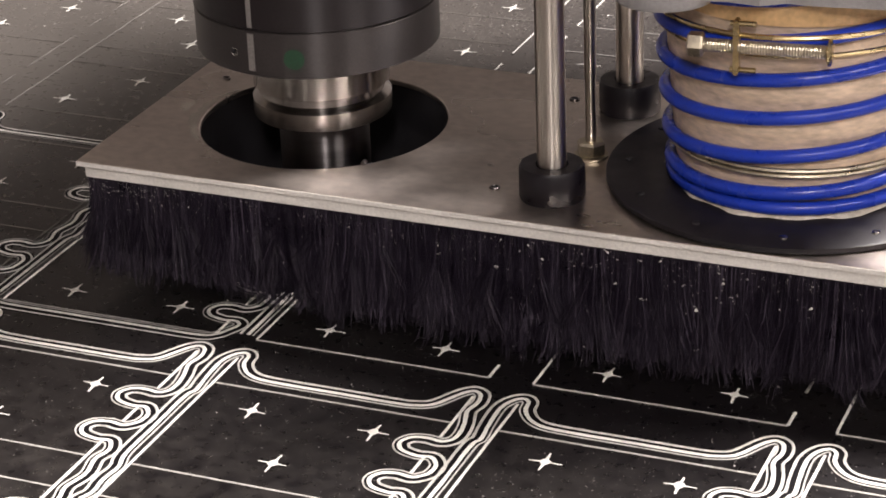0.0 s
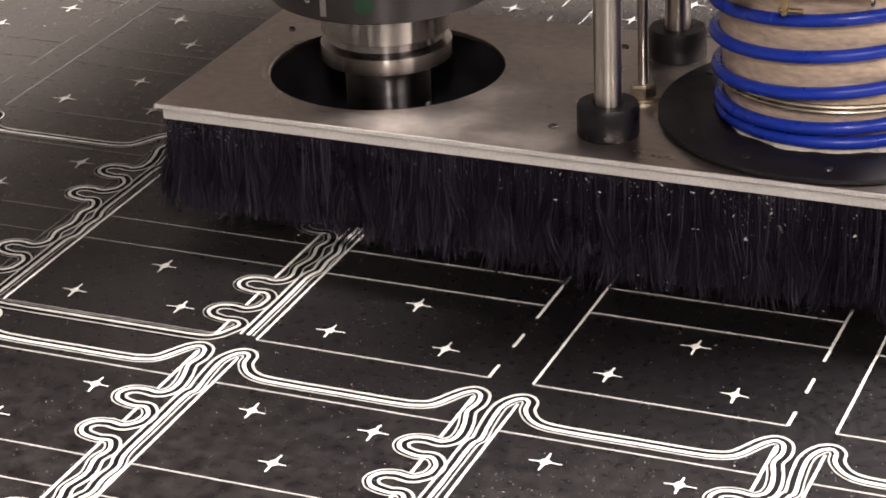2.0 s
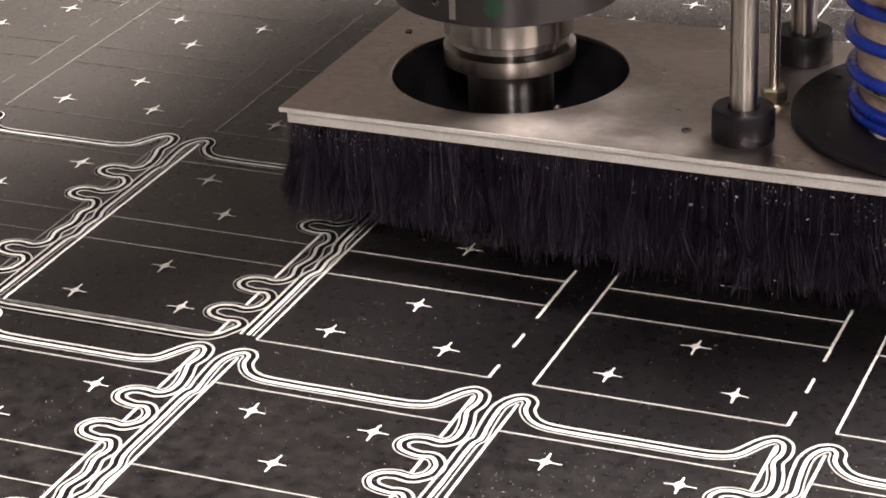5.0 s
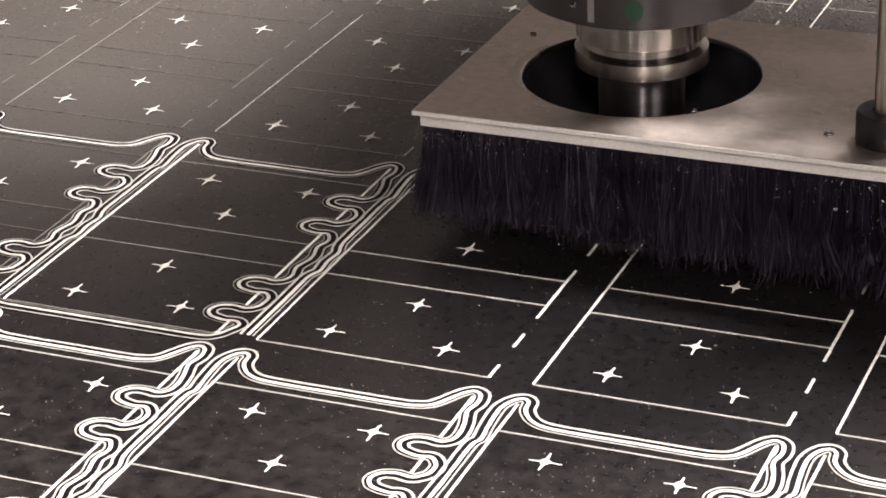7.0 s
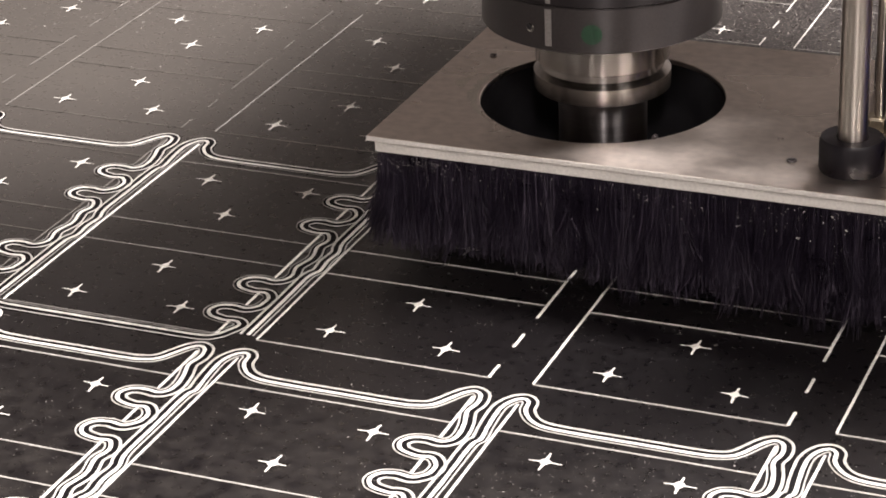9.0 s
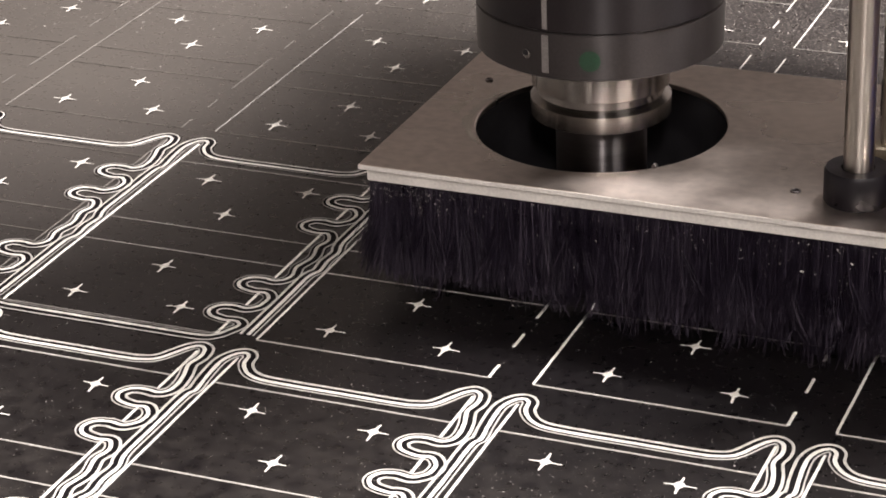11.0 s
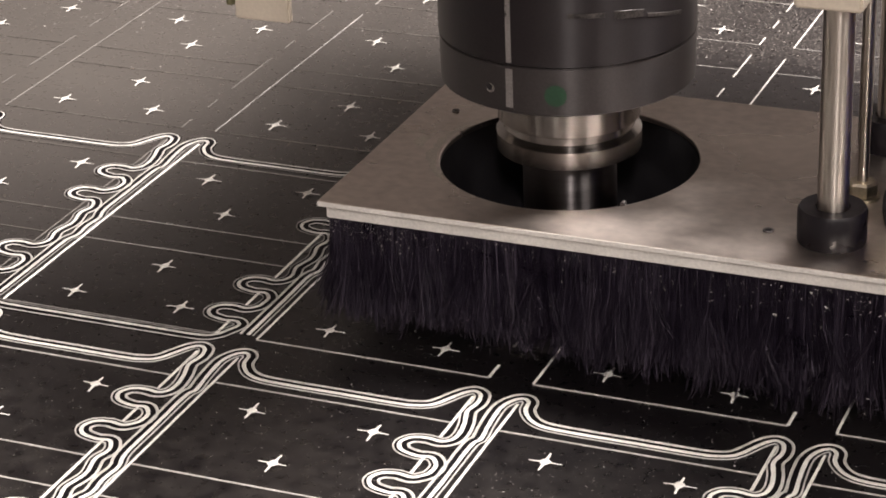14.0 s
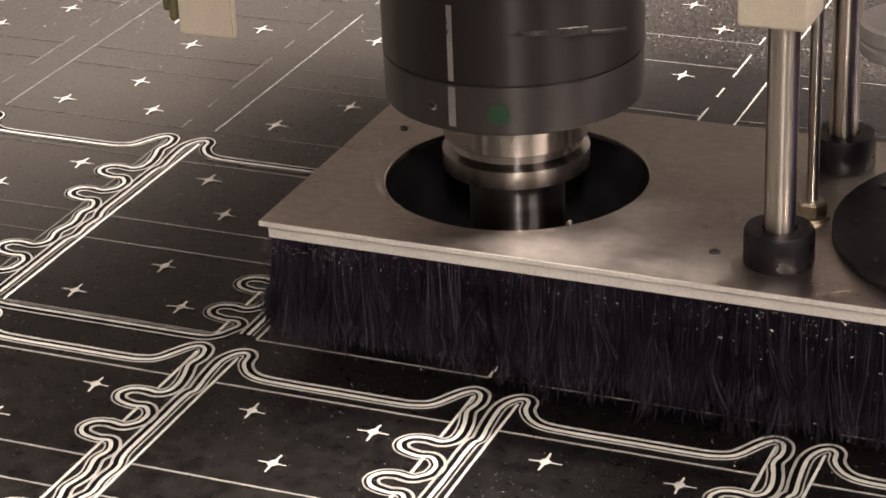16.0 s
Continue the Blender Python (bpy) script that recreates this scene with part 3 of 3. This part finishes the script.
# guide pillars, rod and bracket block
for px, py, lab in ((1.003 * U, -0.378 * U, "steel guide pillar"), (1.004 * U, 0.420 * U, "steel guide pillar")):
    pillar = part("guide_pillar", lathe([(0.0488 * U, ZT + 0.02 * U), (0.0488 * U, 2.1 * U)], px, py, 40), M_PILLAR, shoe, lab, True)
    part("rubber_collar", lathe([(0.1, 0), (0.106, 0.0), (0.109, 0.008), (0.109, 0.105), (0.103, 0.116), (0.055, 0.116), (0.05, 0.108)], 0, 0, 48), M_RUBBER, pillar, "black rubber collar", True)
    c = pillar.children[0]
    c.data.transform(Matrix.Translation((px, py, ZT)) @ Matrix.Diagonal((U, U, U, 1)))
rod = part("threaded_rod", lathe([(0.0185 * U, ZT + 0.002), (0.0185 * U, 0.80 * U), (0.021 * U, 0.803 * U), (0.021 * U, 2.1 * U)], 1.016 * U, -0.031 * U, 24), M_PILLAR, shoe, "thin steel lift rod", True)
nut = part("hex_nut", lathe([(0.03 * U, ZT + 0.012 * U), (0.047 * U, ZT + 0.012 * U), (0.049 * U, ZT + 0.02 * U), (0.049 * U, ZT + 0.052 * U), (0.043 * U, ZT + 0.06 * U), (0.02 * U, ZT + 0.06 * U)], 1.016 * U, -0.031 * U, 6), M_ZINC, rod, "zinc plated hex nut")
part("washer", lathe([(0.02 * U, ZT + 0.0002), (0.058 * U, ZT + 0.0002), (0.058 * U, ZT + 0.011 * U), (0.02 * U, ZT + 0.011 * U)], 1.016 * U, -0.031 * U, 32), M_ZINC, rod)
for px, py, pr in ((0.799, -0.376, 0.018), (-0.527, 0.268, 0.014), (0.785, 0.45, 0.018)):
    stud = part("plate_screw", lathe([(0.45 * pr * U, ZT + 0.0002), (pr * U, ZT + 0.0002), (pr * U, ZT + 0.0007), (0.9 * pr * U, ZT + 0.001), (0.6 * pr * U, ZT + 0.001), (0.6 * pr * U, ZT + 0.0002)], px * U, py * U, 20, closed=True), M_DARKSTEEL, shoe, "", True)
    part("screw_socket", lathe([(0.1 * pr * U, ZT + 0.0003), (0.6 * pr * U, ZT + 0.0003), (0.6 * pr * U, ZT + 0.0006), (0.1 * pr * U, ZT + 0.0006)], px * U, py * U, 16), M_LINER, stud)


def worn_patch(a0, a1, r0, r1, seed):
    """A rubbed patch beside the opening, with a ragged rim."""
    bm, rng, rows, n = bmesh.new(), random.Random(seed), [], 26
    for k in range(n + 1):
        a = radians(a0 + (a1 - a0) * k / n)
        fade = max(0.0, math.sin(math.pi * k / n)) ** 0.6
        inner = r0 + 0.006 * rng.random()
        outer = inner + 0.003 + (r1 - r0) * fade * rng.uniform(0.5, 1.0)
        rows.append([bm.verts.new((r * U * math.cos(a), r * U * math.sin(a), ZT + 0.00012)) for r in (inner, outer)])
    for p, q in zip(rows, rows[1:]):
        bm.faces.new((p[0], q[0], q[1], p[1]))
    bmesh.ops.recalc_face_normals(bm, faces=bm.faces[:])
    return bm


part("worn_patch", worn_patch(158, 222, 0.452, 0.49, 3), M_WORN, shoe, "rubbed pale patch beside the opening")
part("worn_patch", worn_patch(176, 188, 0.515, 0.57, 8), M_WORN, shoe, "rubbed pale patch beside the opening")
part("pillar_block", box(0.884 * U, 1.092 * U, -0.47 * U, -0.27 * U, 1.298 * U, 2.3 * U, 0.0012), M_CREAM, shoe, "cream painted pillar block")

# extraction hose
ZF = ZT + 0.026 * U
flange = part("hose_flange", lathe([(0.40 * U, ZT + 0.0004), (0.626 * U, ZT + 0.0004), (0.632 * U, ZT + 0.006 * U), (0.632 * U, ZF - 0.004 * U), (0.627 * U, ZF), (0.40 * U, ZF)], HOSE.x, HOSE.y, 96, closed=True), M_FLANGE, shoe, "round black plastic hose flange", True)
for k in range(12):
    a = 2 * math.pi * (k + 0.35) / 12
    part("flange_screw", lathe([(0.003 * U, ZF), (0.014 * U, ZF), (0.013 * U, ZF + 0.005 * U), (0.006 * U, ZF + 0.007 * U)], HOSE.x + 0.56 * U * math.cos(a), HOSE.y + 0.56 * U * math.sin(a), 12), M_CHROME if k in (9, 10) else M_LINER, flange)
RH = 0.432 * U


def hose_radius(z):
    k = z / U
    return RH * (0.945 + 0.105 * min(1, max(0, (k - 0.55) / 0.6)))


RIBS = (0.578, 0.632, 0.759, 0.892, 1.022, 1.152, 1.285, 1.42, 1.55, 1.68, 1.81, 1.94)
skin = []
for k in range(90):
    z = (0.545 + k * 1.45 / 89) * U
    sag = min(abs(z / U - r) for r in RIBS)
    skin.append((hose_radius(z) - 0.006 * U * math.cos(min(sag, 0.065) / 0.065 * math.pi) - 0.012 * U + 0.018 * U * (1 - min(1, sag / 0.03)) * 0.4, z))
hose = part("hose", lathe(skin + [(skin[-1][0] - 0.02 * U, skin[-1][1])], HOSE.x, HOSE.y, 96), M_SKIN, extraction, "translucent tan hose skin full of dust", True)
for q, (za, zb) in enumerate(zip(RIBS, RIBS[1:])):
    pts = []
    for k in range(73):
        a = 2 * math.pi * k / 72 + radians(110)
        z = (za + (zb - za) * (k / 72) - (zb - za) * 0.5) * U
        r = hose_radius(z) + 0.004 * U
        z += 0.022 * U * math.cos(a) * min(1, max(0, (z / U - 0.6) / 0.15))
        pts.append((HOSE.x + r * math.cos(a), HOSE.y + r * math.sin(a), z))
    part("hose_rib", tube(pts, 0.0225 * U, 12), M_BLUE, hose, "glossy blue spiral rib", True)


part("hose_cuff", lathe([(hose_radius(z * U) + o * U, z * U) for z, o in ((1.19, -0.03), (1.195, -0.002), (1.24, 0.002), (1.335, -0.002), (1.34, -0.03))], HOSE.x, HOSE.y, 96, closed=True), M_CUFF, hose, "amber cuff under the support arm", True)


def sealant():
    """Frayed pale skirt of the hose skin, glued on the flange."""
    bm, rng, rows, n = bmesh.new(), random.Random(9), [], 120
    for k in range(n):
        a = 2 * math.pi * k / n
        out = 0.425 + 0.022 * noise.noise((math.cos(a) * 3, math.sin(a) * 3, 4)) + 0.008 * noise.noise((math.cos(a) * 14, math.sin(a) * 14, 1))
        rows.append([bm.verts.new((HOSE.x + r * U * math.cos(a), HOSE.y + r * U * math.sin(a), z)) for r, z in ((out, ZF + 0.0003), (out - 0.004, ZF + 0.0012), (0.395, ZF + 0.03 * U))])
    for k in range(n):
        for q in range(2):
            bm.faces.new((rows[k][q], rows[(k + 1) % n][q], rows[(k + 1) % n][q + 1], rows[k][q + 1]))
    bmesh.ops.recalc_face_normals(bm, faces=bm.faces[:])
    return bm


part("hose_skirt", sealant(), M_SKIRT, hose, "frayed pale lower edge of the hose", True)


def wire_ring(z, radius, wire, tilt=0.0, turn=0.0):
    pts = []
    for k in range(96):
        a = 2 * math.pi * k / 96
        pts.append((HOSE.x + radius * math.cos(a), HOSE.y + radius * math.sin(a), z + tilt * math.cos(a + turn)))
    return tube(pts, wire, 8, closed=True)


lower_clamp = part("wire_clamp", wire_ring(0.708 * U, hose_radius(0.708 * U) + 0.006 * U, 0.0088 * U, 0.004 * U), M_ZINC, extraction, "brass coloured wire hose clamp", True)
part("clamp_wire", wire_ring(0.690 * U, hose_radius(0.7 * U) + 0.005 * U, 0.0085 * U, 0.004 * U), M_ZINC, lower_clamp, "", True)
upper_clamp = part("wire_clamp", wire_ring(1.165 * U, hose_radius(1.2 * U) + 0.022 * U, 0.009 * U, 0.012 * U), M_BRASS, extraction, "brass coloured wire hose clamp with a screw", True)
part("clamp_wire", wire_ring(1.105 * U, hose_radius(1.1 * U) + 0.018 * U, 0.008 * U, 0.010 * U), M_BRASS, upper_clamp, "", True)


def clamp_frame(angle, z):
    c = Vector((HOSE.x + (RH + 0.055 * U) * math.cos(angle), HOSE.y + (RH + 0.055 * U) * math.sin(angle), z))
    t = Vector((-math.sin(angle), math.cos(angle), 0))
    return c, t, Vector((math.cos(angle), math.sin(angle), 0))


def turned_bar(p, q, profile, n=16):
    """Lathe along the line p to q; profile of (share of the length, radius)."""
    bm = bmesh.new()
    p, q = Vector(p), Vector(q)
    axis = q - p
    rot = axis.to_track_quat("Z", "Y").to_matrix()
    rings = [[bm.verts.new(p + axis * f + rot @ Vector((r * math.cos(2 * math.pi * k / n), r * math.sin(2 * math.pi * k / n), 0))) for k in range(n)] for f, r in profile]
    for a, b in zip(rings, rings[1:]):
        for k in range(n):
            bm.faces.new((a[k], a[(k + 1) % n], b[(k + 1) % n], b[k]))
    bm.faces.new(rings[0][::-1])
    bm.faces.new(rings[-1])
    bmesh.ops.recalc_face_normals(bm, faces=bm.faces[:])
    return bm


BC, BT, BN = clamp_frame(radians(-84), 1.135 * U)
thread = [(0.0, 0.017 * U)]
for k in range(90):
    thread.append((0.01 + 0.98 * k / 89, (0.0220 if k % 2 else 0.0195) * U))
screw = part("clamp_screw", turned_bar(BC - BT * 0.24 * U, BC + BT * 0.16 * U, thread), M_ZINC, upper_clamp, "long zinc plated clamp screw")
part("screw_head", turned_bar(BC - BT * 0.275 * U, BC - BT * 0.225 * U, [(0, 0.034 * U), (0.1, 0.040 * U), (0.85, 0.040 * U), (1, 0.034 * U)], 6), M_ZINC, upper_clamp)


def saddle(at, h, w, d):
    bm = box(-w, w, -d, d, -h, h, 0.0007)
    rot = Matrix((BT, BN, Vector((0, 0, 1)))).transposed().to_4x4()
    bm.transform(Matrix.Translation(at) @ rot)
    return bm


part("clamp_saddle", saddle(BC - BT * 0.125 * U, 0.088 * U, 0.009 * U, 0.022 * U), M_BRASS, upper_clamp)
part("clamp_eye", turned_bar(BC + BT * 0.150 * U, BC + BT * 0.168 * U, [(0, 0.03 * U), (0.3, 0.042 * U), (0.7, 0.042 * U), (1, 0.03 * U)]), M_BRASS, upper_clamp)
for dz in (-0.075, 0.075):
    part("saddle_pin", turned_bar(BC - BT * 0.145 * U + Vector((0, 0, dz * U)), BC - BT * 0.065 * U + Vector((0, 0, dz * U)), [(0, 0.009 * U), (1, 0.009 * U)], 10), M_BRASS, upper_clamp)


def hose_arm():
    """Grey cast arm that wraps the hose, with a rounded end."""
    bm = bmesh.new()
    front = [(1.45, -0.42), (1.46, -0.50), (1.50, -0.52), (1.56, -0.50), (1.62, -0.49), (1.72, -0.50), (1.79, -0.455), (1.88, -0.455), (2.10, -0.425), (2.3, -0.38)]
    back = [(2.3, 0.5), (1.45, 0.5)]
    line = front + back
    lo, hi = 1.283 * U, 1.34 * U
    bot = [bm.verts.new((x * U, y * U, lo)) for x, y in line]
    mid = [bm.verts.new((x * U, y * U, hi - 0.004 * U)) for x, y in line]
    top = [bm.verts.new((1.78 * U + (x - 1.78) * U * 0.985, y * U * 0.985, hi)) for x, y in line]
    n = len(line)
    for a, b in ((bot, mid), (mid, top)):
        for k in range(n):
            bm.faces.new((a[k], a[(k + 1) % n], b[(k + 1) % n], b[k]))
    bm.faces.new(top)
    bm.faces.new(bot[::-1])
    bmesh.ops.recalc_face_normals(bm, faces=bm.faces[:])
    return bm


boss = part("arm_boss", lathe([(0.05 * U, 1.260 * U), (0.152 * U, 1.260 * U), (0.158 * U, 1.268 * U), (0.158 * U, 1.295 * U), (0.150 * U, 1.301 * U), (0.150 * U, 1.307 * U), (0.160 * U, 1.313 * U), (0.160 * U, 1.353 * U), (0.150 * U, 1.363 * U), (0.05 * U, 1.363 * U)], 1.40 * U, -0.43 * U, 48), M_GREY, extraction, "rounded grey boss of the hose arm", True)
arm = part("hose_arm", hose_arm(), M_GREY, extraction, "grey cast hose support arm")
part("arm_bolt", lathe([(0.004 * U, 1.363 * U), (0.03 * U, 1.363 * U), (0.03 * U, 1.385 * U), (0.015 * U, 1.395 * U)], 1.36 * U, -0.43 * U, 6), M_ZINC, boss)

# cream guard and its tube beside the spindle
guard = part("side_guard", box(-1.243 * U, -1.030 * U, 0.0, 0.03 * U, 0.885 * U, 2.45 * U, 0.0012), M_CREAM, spindle, "cream painted side guard")
for dx, dy, low in ((-1.268, 0.02, 0.93), (-1.305, 0.045, 0.955)):
    part("guard_tube", lathe([(0.014 * U, low * U), (0.0175 * U, (low + 0.008) * U), (0.0175 * U, 2.45 * U)], dx * U, dy * U, 20), M_OLIVE, spindle, "olive air tube", True)
# Unseen slab, sized to cast the soft shade round the shoe.
part("carriage", box(-0.70 * U, 1.75 * U, 0.50 * U, 2.65 * U, 1.85 * U, 2.35 * U, 0.004), M_BODY, spindle, "unseen dark slab behind the spindle, shading the sheet")


# ---------------------------------------------------------------- loose chips on the sheet
def loose_chips():
    rng = random.Random(3)
    verts, faces = [], []
    for _ in range(110000):
        x, y = rng.uniform(-0.75, 0.75), rng.uniform(0.02, 1.3)
        rim = 0.775 + 0.07 * math.exp(-((x + 0.2) / 0.12) ** 2) - 0.10 * min(1, max(0, (-0.28 - x) / 0.15)) + 0.03 * noise.noise((x * 12, 4.0, 1))
        want = 0.06 + 0.75 * min(1, max(0, (y - rim) / 0.07)) * (0.6 if x < -0.25 else 1.0)
        want += 2.3 * max(0, 1 - y / 0.38) * min(1, max(0.35, (x + 0.15) / 0.3))
        if rng.random() > want * (0.5 + noise.noise((x * 6, y * 6, 2))):
            continue
        r = rng.uniform(0.00019, 0.00050) * (1 + 0.6 * min(1, max(0, (y - 0.3) / 0.6))) * (1.7 if rng.random() < 0.025 else 1)
        i = len(verts)
        for k in range(4):
            verts.append((x + rng.uniform(-r, r), y + rng.uniform(-r, r), 0.0004 + (rng.uniform(0.3, 1.0) * r if k == 3 else 0)))
        faces += [(i, i + 1, i + 3), (i + 1, i + 2, i + 3), (i + 2, i, i + 3)]
    me = bpy.data.meshes.new("plastic_chips")
    me.from_pydata(verts, [], faces)
    me.materials.append(M_CHIP)
    return new("plastic_chips", me)


tagged(loose_chips(), "pale plastic chips scattered over the sheet", "chips", kind="stuff")


# ---------------------------------------------------------------- what moves
def motions():
    rows = [(0.0, -0.266, 2.217), (0.5, -0.264, 2.308), (1.0, -0.267, 2.454), (1.5, -0.266, 2.621), (2.0, -0.265, 2.778), (2.5, -0.260, 2.873), (3.0, -0.254, 2.995), (3.5, -0.194, 3.022),
            (4.0, -0.125, 2.906), (4.2, -0.059, 2.900), (4.6, 0.07, 2.884), (5.1, 0.22, 2.882), (5.6, 0.38, 2.886), (6.0, 0.495, 2.925), (6.3, 0.597, 2.982), (6.5, 0.604, 3.016), (7.0, 0.664, 2.995),
            (7.5, 0.665, 2.874), (8.0, 0.672, 2.789), (8.5, 0.655, 2.706), (9.0, 0.604, 2.729), (9.2, 0.558, 2.714), (9.5, 0.525, 2.660), (9.85, 0.552, 2.607), (10.2, 0.615, 2.588), (10.5, 0.668, 2.585),
            (10.75, 0.690, 2.535), (11.0, 0.682, 2.487), (11.3, 0.612, 2.482), (11.5, 0.607, 2.502), (11.8, 0.545, 2.462), (12.0, 0.533, 2.413), (12.2, 0.587, 2.373), (12.5, 0.609, 2.379), (12.7, 0.647, 2.392), (13.0, 0.678, 2.358), (13.5, 0.667, 2.284),
            (14.0, 0.680, 2.164), (14.5, 0.667, 2.051), (15.0, 0.681, 1.983), (15.5, 0.632, 1.941), (16.0, 0.565, 1.963)]
    for thing in (shoe, spindle, extraction):
        walk(thing, [(t, pose(x * U, y * U, 0)) for t, x, y in rows])


motions()
